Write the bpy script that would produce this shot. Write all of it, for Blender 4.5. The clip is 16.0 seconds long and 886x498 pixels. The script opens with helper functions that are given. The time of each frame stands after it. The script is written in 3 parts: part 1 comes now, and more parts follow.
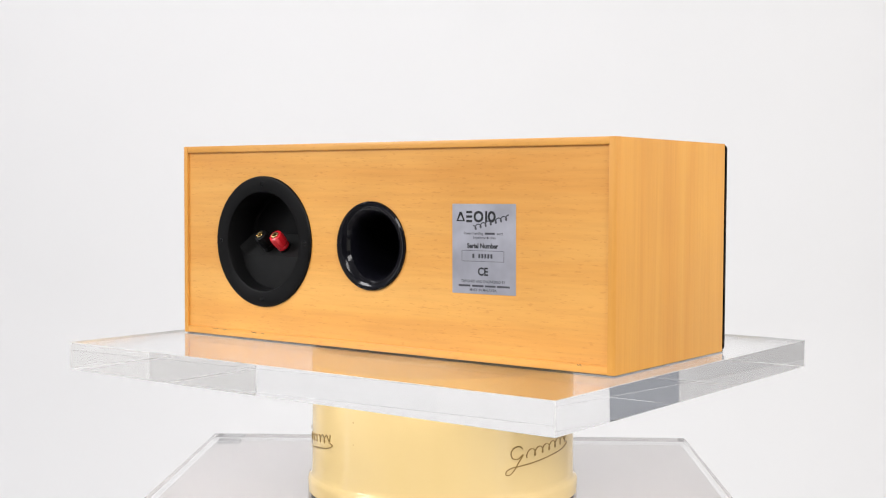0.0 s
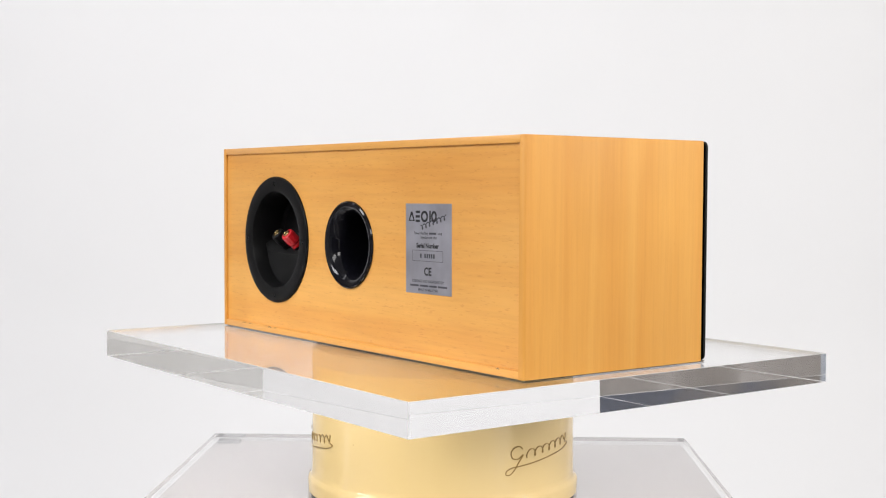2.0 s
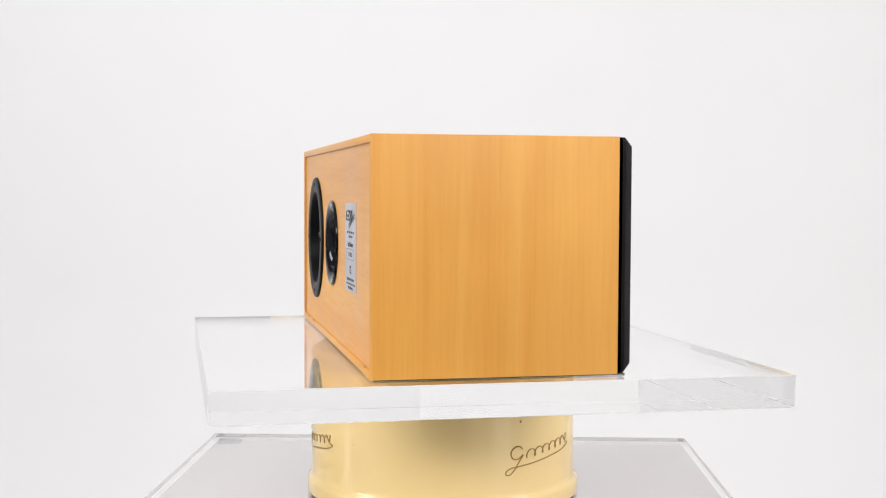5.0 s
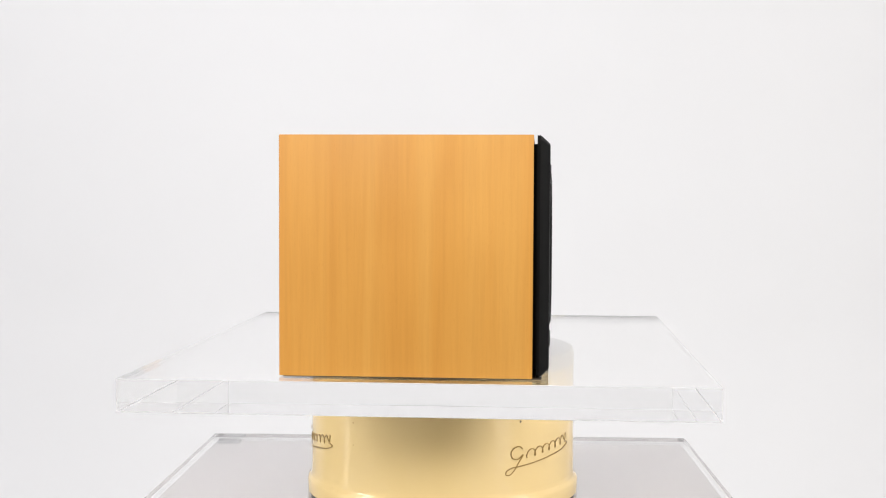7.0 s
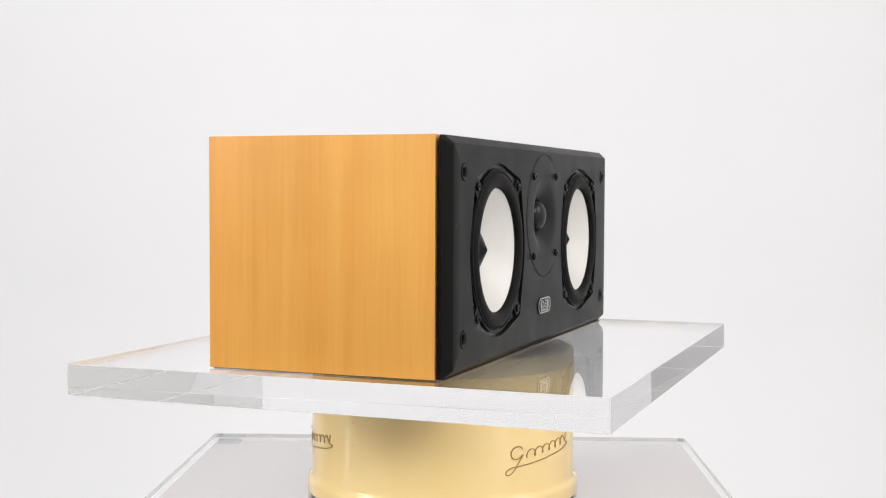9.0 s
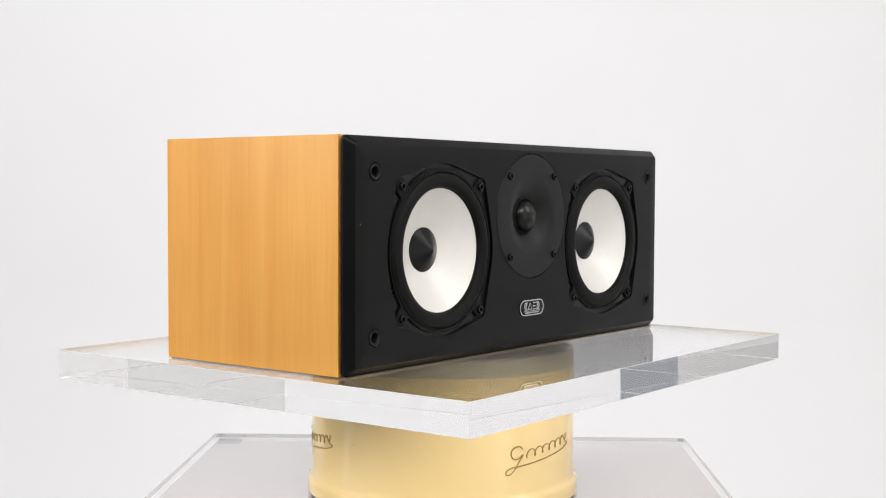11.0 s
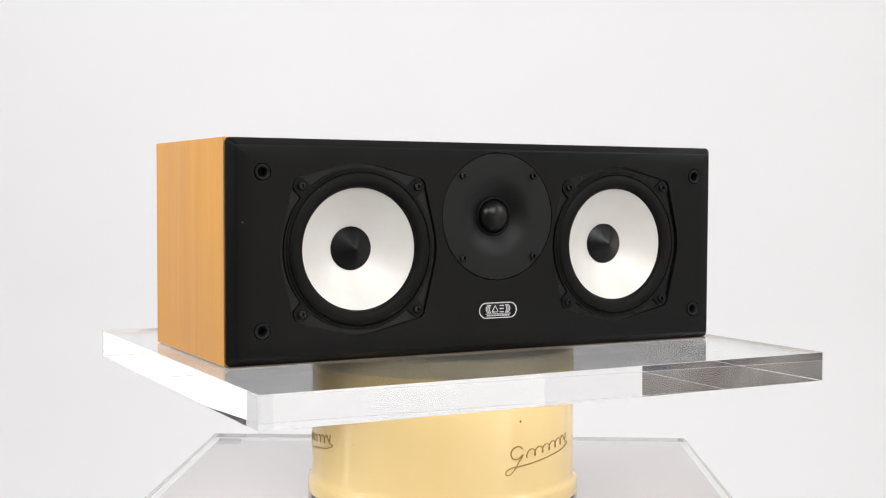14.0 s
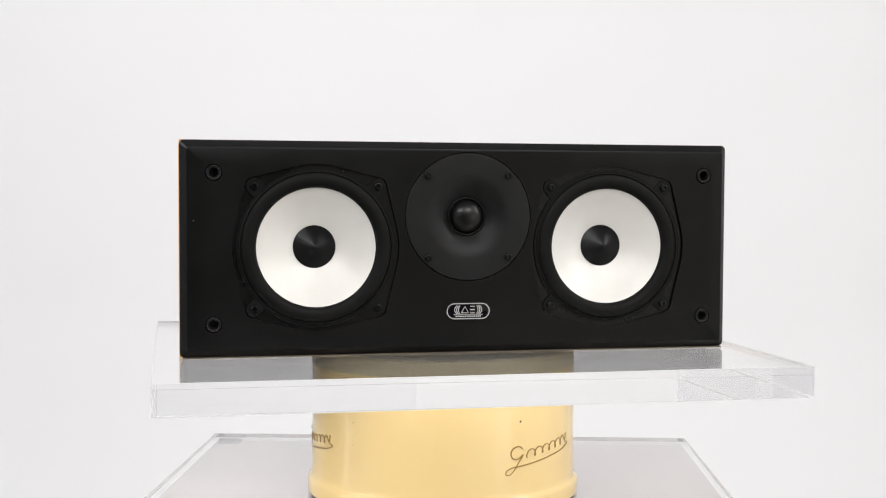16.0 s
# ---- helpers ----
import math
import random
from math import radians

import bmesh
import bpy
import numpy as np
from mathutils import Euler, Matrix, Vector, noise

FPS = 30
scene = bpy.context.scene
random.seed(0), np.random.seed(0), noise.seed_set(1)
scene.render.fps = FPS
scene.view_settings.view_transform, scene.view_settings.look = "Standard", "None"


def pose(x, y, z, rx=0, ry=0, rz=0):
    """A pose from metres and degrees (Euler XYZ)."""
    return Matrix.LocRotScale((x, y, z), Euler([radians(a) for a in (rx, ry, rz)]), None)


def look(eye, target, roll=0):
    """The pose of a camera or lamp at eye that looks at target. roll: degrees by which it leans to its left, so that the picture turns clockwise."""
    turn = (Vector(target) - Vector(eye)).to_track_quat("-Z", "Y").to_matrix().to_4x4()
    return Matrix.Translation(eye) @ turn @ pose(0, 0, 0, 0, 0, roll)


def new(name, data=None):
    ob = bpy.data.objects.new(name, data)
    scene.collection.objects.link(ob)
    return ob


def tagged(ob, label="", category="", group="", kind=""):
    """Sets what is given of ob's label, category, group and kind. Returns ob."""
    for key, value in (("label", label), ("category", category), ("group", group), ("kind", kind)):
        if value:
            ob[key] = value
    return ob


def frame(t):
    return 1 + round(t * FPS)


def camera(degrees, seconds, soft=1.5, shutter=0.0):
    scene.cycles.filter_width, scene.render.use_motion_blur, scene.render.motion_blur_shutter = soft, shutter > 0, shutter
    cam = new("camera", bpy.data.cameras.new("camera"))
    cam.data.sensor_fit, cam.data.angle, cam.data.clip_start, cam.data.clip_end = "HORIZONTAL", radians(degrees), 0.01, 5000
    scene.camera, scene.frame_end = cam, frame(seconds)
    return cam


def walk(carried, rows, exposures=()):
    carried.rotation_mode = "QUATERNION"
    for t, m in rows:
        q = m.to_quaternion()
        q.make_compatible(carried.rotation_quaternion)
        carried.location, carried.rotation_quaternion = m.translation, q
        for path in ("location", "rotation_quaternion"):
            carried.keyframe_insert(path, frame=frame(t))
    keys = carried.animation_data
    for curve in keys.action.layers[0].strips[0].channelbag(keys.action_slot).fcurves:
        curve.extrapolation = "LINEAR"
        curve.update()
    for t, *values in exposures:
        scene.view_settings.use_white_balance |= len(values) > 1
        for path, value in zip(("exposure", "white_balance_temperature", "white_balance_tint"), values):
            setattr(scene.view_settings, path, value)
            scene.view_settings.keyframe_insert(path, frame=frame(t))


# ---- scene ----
cam = camera(38.41, 16.0, soft=1.15)
CAMERA_POSE = pose(0, -1.1507, 0.137, 87.337, -0.245, 0.036)
walk(cam, [(0, CAMERA_POSE), (16.0, CAMERA_POSE)])

# ---- light: a white photo studio with soft boxes overhead and at both sides ----
world = bpy.data.worlds.new("studio")
world.use_nodes = True
scene.world = world
world.node_tree.nodes["Background"].inputs[0].default_value = (0.8, 0.85, 1.0, 1)
world.node_tree.nodes["Background"].inputs[1].default_value = 0.05
scene.view_settings.exposure = -0.12


def soft_box(name, eye, target, width, height, watts, colour):
    lamp = bpy.data.lights.new(name, "AREA")
    lamp.shape, lamp.size, lamp.size_y, lamp.energy, lamp.color = "RECTANGLE", width, height, watts, colour
    ob = new(name, lamp)
    ob.matrix_world = look(eye, target)
    return ob


soft_box("soft_box_front", (-0.9, -2.2, 1.60), (0.0, 0.0, 0.0), 1.4, 0.6, 32, (1.0, 0.985, 0.97))
soft_box("soft_box_front", (1.0, -2.1, 1.60), (0.0, 0.0, 0.0), 1.4, 0.6, 38, (1.0, 0.98, 0.965))
soft_box("soft_box_side", (-1.9, -0.5, 1.2), (0.0, 0.2, 0.0), 0.5, 0.9, 28, (0.98, 0.98, 1.0))
soft_box("soft_box_side", (1.9, -0.4, 1.2), (0.0, 0.2, 0.0), 0.5, 0.9, 14, (1.0, 0.97, 0.96))
soft_box("window_light", (1.55, -2.62, -0.05), (0.0, -0.1, -0.05), 1.05, 1.7, 5.0, (1.0, 0.96, 0.82))
soft_box("window_light", (2.30, -1.87, -0.05), (0.0, -0.1, -0.05), 0.80, 1.9, 7.8, (1.0, 0.97, 0.90))
soft_box("strip_light", (-2.5, -0.08, -0.1), (0.0, -0.1, -0.05), 0.24, 1.1, 1.3, (1.0, 0.98, 0.98))
soft_box("soft_box_wall", (1.5, -0.2, 1.85), (2.6, -0.2, 0.1), 4.4, 0.4, 13, (1.0, 0.975, 0.955))
soft_box("soft_box_corner", (-1.5, -2.2, 1.85), (-2.5, -3.1, 0.0), 1.6, 0.4, 8, (1.0, 0.98, 0.97))
soft_box("soft_box_backdrop", (-1.0, 0.75, 1.85), (-1.0, 2.3, 0.0), 3.0, 0.5, 18.5, (0.965, 0.96, 1.0))


# ---- materials ----
def material(name, colour, rough=0.5, metal=0.0):
    m = bpy.data.materials.new(name)
    m.use_nodes = True
    b = m.node_tree.nodes["Principled BSDF"]
    b.inputs["Base Color"].default_value = (*colour, 1)
    b.inputs["Roughness"].default_value = rough
    b.inputs["Metallic"].default_value = metal
    return m, m.node_tree, b


def noise_at(tree, scale, size=(1, 1, 1), detail=4.0, rough=0.55, warp=0.0):
    """A noise on the object's own coordinates, stretched by size; warp bends it."""
    n = tree.nodes
    coord, mapping, tex = n.new("ShaderNodeTexCoord"), n.new("ShaderNodeMapping"), n.new("ShaderNodeTexNoise")
    mapping.inputs["Scale"].default_value = size
    tree.links.new(coord.outputs["Object"], mapping.inputs["Vector"])
    tree.links.new(mapping.outputs["Vector"], tex.inputs["Vector"])
    tex.inputs["Scale"].default_value, tex.inputs["Detail"].default_value = scale, detail
    tex.inputs["Roughness"].default_value, tex.inputs["Distortion"].default_value = rough, warp
    return tex.outputs["Fac"]


def ramp(tree, fac, stops):
    r = tree.nodes.new("ShaderNodeValToRGB")
    while len(r.color_ramp.elements) < len(stops):
        r.color_ramp.elements.new(0.5)
    for e, (p, c) in zip(r.color_ramp.elements, stops):
        e.position, e.color = p, (*c, 1) if len(c) == 3 else c
    tree.links.new(fac, r.inputs["Fac"])
    return r.outputs["Color"]


def mixed(tree, a, b, fac, blend="MIX"):
    m = tree.nodes.new("ShaderNodeMix")
    m.data_type, m.blend_type = "RGBA", blend
    for socket, value in ((m.inputs["Factor"], fac), (m.inputs["A"], a), (m.inputs["B"], b)):
        if hasattr(value, "is_linked"):
            tree.links.new(value, socket)
        else:
            socket.default_value = value
    return m.outputs["Result"]


def bump(tree, bsdf, height, strength, distance):
    b = tree.nodes.new("ShaderNodeBump")
    b.inputs["Strength"].default_value, b.inputs["Distance"].default_value = strength, distance
    tree.links.new(height, b.inputs["Height"])
    tree.links.new(b.outputs["Normal"], bsdf.inputs["Normal"])


def rough_from(tree, bsdf, fac, low, high):
    tree.links.new(ramp(tree, fac, [(0.3, (low,) * 3), (0.7, (high,) * 3)]), bsdf.inputs["Roughness"])


def beech(name, axis, flecked, fine_grain, pale=1.0, figure=34, stretch=0.06, deep=1.0, spread=0.2, amber=1.0, gloss=0.5):
    """Honey-lacquered beech veneer, its grain along axis (0: x, 2: z)."""
    m, t, b = material(name, (0.66, 0.35, 0.1), 0.42)
    along = [1.0, 1.0, 1.0]
    along[axis] = stretch
    flecks = [1.0, 1.0, 1.0]
    flecks[axis] = 0.17
    bands = noise_at(t, figure, along, 3, 0.5, 0.6)
    grain = noise_at(t, 260, along, 3, 0.6)
    fleck = noise_at(t, 900, flecks, 2, 0.5)
    blotch = noise_at(t, 7, (1, 1, 1), 2)
    tone = ramp(t, bands, [(0.5 - spread, (0.69 * deep, 0.315 * pale * deep, 0.062 * amber * deep)), (0.5, (0.735 * deep, 0.36 * pale * deep, 0.080 * amber * deep)), (0.5 + spread, (0.775 * deep, 0.405 * pale * deep, 0.102 * amber * deep))])
    fine = ramp(t, grain, [(0.35, (0.84, 0.80, 0.74)), (0.6, (1.0, 1.0, 1.0))])
    tone = mixed(t, tone, fine, fine_grain, "MULTIPLY")
    dash = ramp(t, fleck, [(0.30, (0.74, 0.60, 0.46)), (0.38, (1.0, 1.0, 1.0))])
    tone = mixed(t, tone, dash, flecked, "MULTIPLY")
    tone = mixed(t, tone, ramp(t, blotch, [(0.35, (0.93, 0.9, 0.86)), (0.65, (1.05, 1.04, 1.0))]), 0.7, "MULTIPLY")
    t.links.new(tone, b.inputs["Base Color"])
    rough_from(t, b, blotch, 0.34, 0.48)
    b.inputs["Specular IOR Level"].default_value = gloss
    bump(t, b, grain, 0.08, 0.0002)
    return m


def plastic(name, colour, low, high, grain_scale, strength, gloss=0.5):
    m, t, b = material(name, colour, low)
    b.inputs["Specular IOR Level"].default_value = gloss
    grain = noise_at(t, grain_scale, (1, 1, 1), 2)
    smear = noise_at(t, 22, (1, 1, 1), 4)
    dark = tuple(c * 0.8 for c in colour)
    light = tuple(c * 1.25 for c in colour)
    t.links.new(ramp(t, smear, [(0.3, dark), (0.7, light)]), b.inputs["Base Color"])
    rough_from(t, b, smear, low, high)
    bump(t, b, grain, strength, 0.0002)
    return m


BEECH_LENGTH = beech("beech_veneer_lengthwise", 0, 0.42, 0.4, 1.0, 30)
BEECH_UPRIGHT = beech("beech_veneer_upright", 2, 0.1, 0.32, 0.985, 42, 0.035, 0.90, 0.32, 0.88, 0.32)
BAFFLE = plastic("black_satin_paint", (0.0030, 0.0029, 0.0029), 0.36, 0.46, 1800, 0.12, 0.14)
BLACK = plastic("black_moulded_plastic", (0.0034, 0.0034, 0.0037), 0.38, 0.5, 1500, 0.12, 0.13)
TWEETER_BLACK = plastic("black_grained_plastic", (0.0072, 0.0072, 0.0074), 0.40, 0.52, 2200, 0.2, 0.2)
GLOSS = plastic("black_gloss_plastic", (0.004, 0.004, 0.006), 0.06, 0.11, 300, 0.02, 0.24)
RECESS = plastic("black_lacquer", (0.003, 0.003, 0.003), 0.22, 0.32, 500, 0.1, 0.22)
DOME = plastic("black_doped_fabric", (0.0035, 0.0035, 0.0035), 0.28, 0.36, 1500, 0.1, 0.28)


def spun_metal():
    """Black anodised metal turned on a lathe: its gloss is drawn out across the turning marks."""
    m, t, b = material("black_spun_metal", (0.022, 0.022, 0.023), 0.32, 1.0)
    rings = noise_at(t, 900, (0.02, 0.02, 1), 2)
    rough_from(t, b, rings, 0.28, 0.40)
    b.inputs["Anisotropic"].default_value = 0.8
    tangent = t.nodes.new("ShaderNodeTangent")
    tangent.direction_type, tangent.axis = "RADIAL", "Z"
    t.links.new(tangent.outputs["Tangent"], b.inputs["Tangent"])
    return m


CAP_BLACK = spun_metal()
RUBBER = plastic("black_rubber", (0.0030, 0.0029, 0.0028), 0.5, 0.65, 900, 0.1, 0.13)
SCREW = plastic("black_oxide_steel", (0.003, 0.003, 0.0032), 0.14, 0.22, 900, 0.05, 0.25)
UNDERSIDE = plastic("brown_board", (0.09, 0.07, 0.05), 0.7, 0.85, 700, 0.1)
PAD_GREY = plastic("grey_rubber", (0.16, 0.16, 0.165), 0.6, 0.7, 900, 0.1)
FELT = plastic("dark_felt", (0.03, 0.027, 0.024), 0.85, 0.95, 1500, 0.4)
INK = material("black_ink", (0.012, 0.012, 0.016), 0.5)[0]
GREY_INK = material("grey_ink", (0.06, 0.06, 0.075), 0.5)[0]
RED = plastic("red_plastic", (0.62, 0.012, 0.02), 0.25, 0.34, 500, 0.04)
BRASS = plastic("gold_plated_brass", (0.86, 0.66, 0.32), 0.16, 0.26, 600, 0.03)
BRASS.node_tree.nodes["Principled BSDF"].inputs["Metallic"].default_value = 1.0
GOLD_INK = plastic("gold_ink", (0.25, 0.155, 0.04), 0.34, 0.5, 800, 0.05)
GOLD_INK.node_tree.nodes["Principled BSDF"].inputs["Metallic"].default_value = 0.35
SILVER_LINE = plastic("silver_print", (0.58, 0.58, 0.60), 0.26, 0.36, 600, 0.03)
SILVER_LINE.node_tree.nodes["Principled BSDF"].inputs["Metallic"].default_value = 0.85
FOIL = plastic("silver_foil", (0.54, 0.54, 0.60), 0.26, 0.34, 700, 0.01)
FOIL.node_tree.nodes["Principled BSDF"].inputs["Metallic"].default_value = 0.85


def cone_paper():
    m, t, b = material("white_coated_cone", (0.8, 0.79, 0.76), 0.46)
    fine = noise_at(t, 900, (1, 1, 1), 2)
    soft = noise_at(t, 30, (1, 1, 1), 3)
    t.links.new(ramp(t, soft, [(0.3, (0.655, 0.64, 0.605)), (0.7, (0.70, 0.69, 0.66))]), b.inputs["Base Color"])
    b.inputs["Metallic"].default_value = 0.15
    bump(t, b, fine, 0.06, 0.0002)
    return m


CONE = cone_paper()


def cream_enamel():
    m, t, b = material("cream_enamel", (0.84, 0.68, 0.33), 0.24)
    soft = noise_at(t, 9, (1, 1, 0.5), 4)
    chips = noise_at(t, 170, (1, 1, 1), 2, 0.4)
    peel = noise_at(t, 240, (1, 1, 1), 2)
    tone = ramp(t, soft, [(0.3, (0.575, 0.425, 0.19)), (0.7, (0.605, 0.455, 0.22))])
    tone = mixed(t, tone, ramp(t, chips, [(0.20, (0.45, 0.30, 0.14)), (0.23, (1.0, 1.0, 1.0))]), 0.8, "MULTIPLY")
    t.links.new(tone, b.inputs["Base Color"])
    rough_from(t, b, soft, 0.06, 0.10)
    bump(t, b, peel, 0.05, 0.0003)
    return m


CREAM = cream_enamel()


def worn_metal(name, low, middle, high):
    m, t, b = material(name, middle, 0.5)
    smear = noise_at(t, 16, (1, 0.35, 1), 4, 0.6, 0.8)
    t.links.new(ramp(t, smear, [(0.3, low), (0.55, middle), (0.72, high)]), b.inputs["Base Color"])
    rough_from(t, b, smear, 0.35, 0.6)
    return m


WORN = worn_metal("worn_grey_brown_metal", (0.15, 0.138, 0.12), (0.25, 0.235, 0.205), (0.36, 0.335, 0.29))
COLLAR = worn_metal("worn_olive_grey_metal", (0.26, 0.225, 0.15), (0.34, 0.295, 0.20), (0.42, 0.37, 0.26))


def acrylic():
    m, t, b = material("clear_acrylic", (0.997, 0.998, 0.998), 0.0)
    b.inputs["IOR"].default_value = 1.49
    b.inputs["Transmission Weight"].default_value = 1.0
    return m


ACRYLIC = acrylic()


def frosted_edge():
    """The fine sanded chamfer of a cut sheet: it scatters light to both sides."""
    m, t, b = material("frosted_acrylic_chamfer", (0.93, 0.93, 0.93), 0.6)
    clear = t.nodes.new("ShaderNodeBsdfTranslucent")
    clear.inputs["Color"].default_value = (0.93, 0.93, 0.93, 1)
    both = t.nodes.new("ShaderNodeMixShader")
    t.links.new(b.outputs["BSDF"], both.inputs[1])
    t.links.new(clear.outputs["BSDF"], both.inputs[2])
    t.links.new(both.outputs["Shader"], t.nodes["Material Output"].inputs["Surface"])
    return m


FROSTED = frosted_edge()


def wall_paint(name, colour):
    m, t, b = material(name, colour, 0.75)
    big = noise_at(t, 0.7, (1, 1, 1), 3)
    fine = noise_at(t, 160, (1, 1, 1), 2)
    low = tuple(c * 0.975 for c in colour)
    high = tuple(min(0.9, c * 1.02) for c in colour)
    t.links.new(ramp(t, big, [(0.3, low), (0.7, high)]), b.inputs["Base Color"])
    bump(t, b, fine, 0.05, 0.0005)
    return m


WHITE_WALL = wall_paint("white_backdrop_paint", (0.83, 0.83, 0.835))
SIDE_WALL = wall_paint("white_side_wall_paint", (0.80, 0.795, 0.785))
DARK_WALL = wall_paint("grey_wall_paint", (0.10, 0.095, 0.095))
BLUE_WALL = wall_paint("blue_grey_wall_paint", (0.38, 0.405, 0.455))


def curtain_cloth():
    m, t, b = material("mottled_curtain", (0.2, 0.18, 0.17), 0.85)
    big = noise_at(t, 2.2, (1, 1, 0.6), 3, 0.6, 0.6)
    folds = noise_at(t, 14, (1, 1, 0.05), 2)
    tone = ramp(t, big, [(0.36, (0.09, 0.10, 0.135)), (0.5, (0.22, 0.195, 0.175)), (0.64, (0.36, 0.33, 0.31))])
    t.links.new(mixed(t, tone, ramp(t, folds, [(0.35, (0.8, 0.8, 0.8)), (0.65, (1.0, 1.0, 1.0))]), 0.6, "MULTIPLY"), b.inputs["Base Color"])
    bump(t, b, folds, 0.3, 0.02)
    return m


CURTAIN = curtain_cloth()
PALE_WALL = wall_paint("pale_wall_paint", (0.78, 0.78, 0.79))
FLOOR_PAINT = wall_paint("grey_floor_paint", (0.2, 0.2, 0.2))
CEILING_PAINT = wall_paint("grey_ceiling_paint", (0.35, 0.35, 0.36))
PLINTH_PAINT = wall_paint("plinth_paint", (0.34, 0.31, 0.30))


# ---- mesh helpers ----
def finish(bm, name, smooth=30):
    bmesh.ops.recalc_face_normals(bm, faces=bm.faces)
    mesh = bpy.data.meshes.new(name)
    bm.to_mesh(mesh)
    bm.free()
    if smooth:
        for p in mesh.polygons:
            p.use_smooth = True
        mesh.set_sharp_from_angle(angle=radians(smooth))
    return mesh


def part(name, bm, mat, parent, label="", smooth=30):
    ob = new(name, finish(bm, name, smooth))
    ob.data.materials.append(mat)
    ob.parent = parent
    return tagged(ob, label)


def thing(name, label, category, group="", kind="", m=None):
    ob = new(name)
    ob.empty_display_size = 0.05
    if m is not None:
        ob.matrix_world = m
    return tagged(ob, label, category, group, kind)


def block(x0, x1, y0, y1, z0, z1, bevel=0.0, segments=2, m=None):
    bm = bmesh.new()
    bmesh.ops.create_cube(bm, size=1)
    for v in bm.verts:
        v.co = ((x0 + x1) / 2 + v.co.x * (x1 - x0), (y0 + y1) / 2 + v.co.y * (y1 - y0), (z0 + z1) / 2 + v.co.z * (z1 - z0))
    if bevel:
        bmesh.ops.bevel(bm, geom=bm.edges[:], offset=bevel, segments=segments, affect="EDGES", profile=0.5)
    if m is not None:
        bm.transform(m)
    return bm


def lathe(profile, n=72, m=None, closed=False):
    """Turns a profile of (radius, height) round z; a radius of 0 makes a pole."""
    bm = bmesh.new()
    rings = []
    for r, z in profile:
        if r < 1e-6:
            rings.append([bm.verts.new((0, 0, z))])
        else:
            rings.append([bm.verts.new((r * math.cos(2 * math.pi * i / n), r * math.sin(2 * math.pi * i / n), z)) for i in range(n)])
    pairs = list(zip(rings, rings[1:])) + ([(rings[-1], rings[0])] if closed else [])
    for a, b in pairs:
        for i in range(n):
            j = (i + 1) % n
            if len(a) == 1 and len(b) > 1:
                bm.faces.new((a[0], b[i], b[j]))
            elif len(b) == 1 and len(a) > 1:
                bm.faces.new((a[i], a[j], b[0]))
            elif len(a) > 1:
                bm.faces.new((a[i], a[j], b[j], b[i]))
    if m is not None:
        bm.transform(m)
    return bm


def round_over(r0, z0, r1, z1, steps=6, outward=True):
    """A quarter round from (r0, z0) to (r1, z1)."""
    out = []
    for i in range(steps + 1):
        a = math.pi / 2 * i / steps
        if outward:
            out.append((r0 + (r1 - r0) * math.sin(a), z0 + (z1 - z0) * (1 - math.cos(a))))
        else:
            out.append((r0 + (r1 - r0) * (1 - math.cos(a)), z0 + (z1 - z0) * math.sin(a)))
    return out


def circle(x, z, r, n=64):
    return [(x + r * math.cos(2 * math.pi * i / n), z + r * math.sin(2 * math.pi * i / n)) for i in range(n)]


def hull(points):
    pts = sorted(set((round(x, 6), round(z, 6)) for x, z in points))

    def half(ps):
        out = []
        for p in ps:
            while len(out) > 1 and (out[-1][0] - out[-2][0]) * (p[1] - out[-2][1]) - (out[-1][1] - out[-2][1]) * (p[0] - out[-2][0]) <= 0:
                out.pop()
            out.append(p)
        return out[:-1]
    return half(pts) + half(pts[::-1])


def sheet(bm, outer, holes, y, depth):
    """A flat face in the plane y with holes; the holes' walls go depth further along y."""
    loops, edges = [], []
    for ring in [outer] + holes:
        vs = [bm.verts.new((x, y, z)) for x, z in ring]
        loops.append(vs)
        edges += [bm.edges.new((vs[i], vs[(i + 1) % len(vs)])) for i in range(len(vs))]
    bmesh.ops.triangle_fill(bm, use_beauty=True, use_dissolve=False, edges=edges)
    for vs in loops[1:]:
        back = [bm.verts.new((v.co.x, y + depth, v.co.z)) for v in vs]
        for i in range(len(vs)):
            j = (i + 1) % len(vs)
            bm.faces.new((vs[i], vs[j], back[j], back[i]))
    return loops[0]


def prism(outline, y0, y1, bevel=0.0):
    """An outline in x and z with thickness from y0 (front) to y1; bevel rounds its front rim."""
    bm = bmesh.new()
    cx = sum(p[0] for p in outline) / len(outline)
    cz = sum(p[1] for p in outline) / len(outline)
    steps = [(0.0, y1), (0.0, y0 + bevel), (bevel * 0.3, y0 + bevel * 0.3), (bevel, y0)] if bevel else [(0.0, y1), (0.0, y0)]
    rings = []
    for inset, y in steps:
        ring = []
        for x, z in outline:
            d = math.hypot(x - cx, z - cz)
            k = (d - inset) / d
            ring.append(bm.verts.new((cx + (x - cx) * k, y, cz + (z - cz) * k)))
        rings.append(ring)
    n = len(outline)
    for a, b in zip(rings, rings[1:]):
        for i in range(n):
            bm.faces.new((a[i], a[(i + 1) % n], b[(i + 1) % n], b[i]))
    bm.faces.new(rings[-1])
    bm.faces.new(rings[0])
    return bm


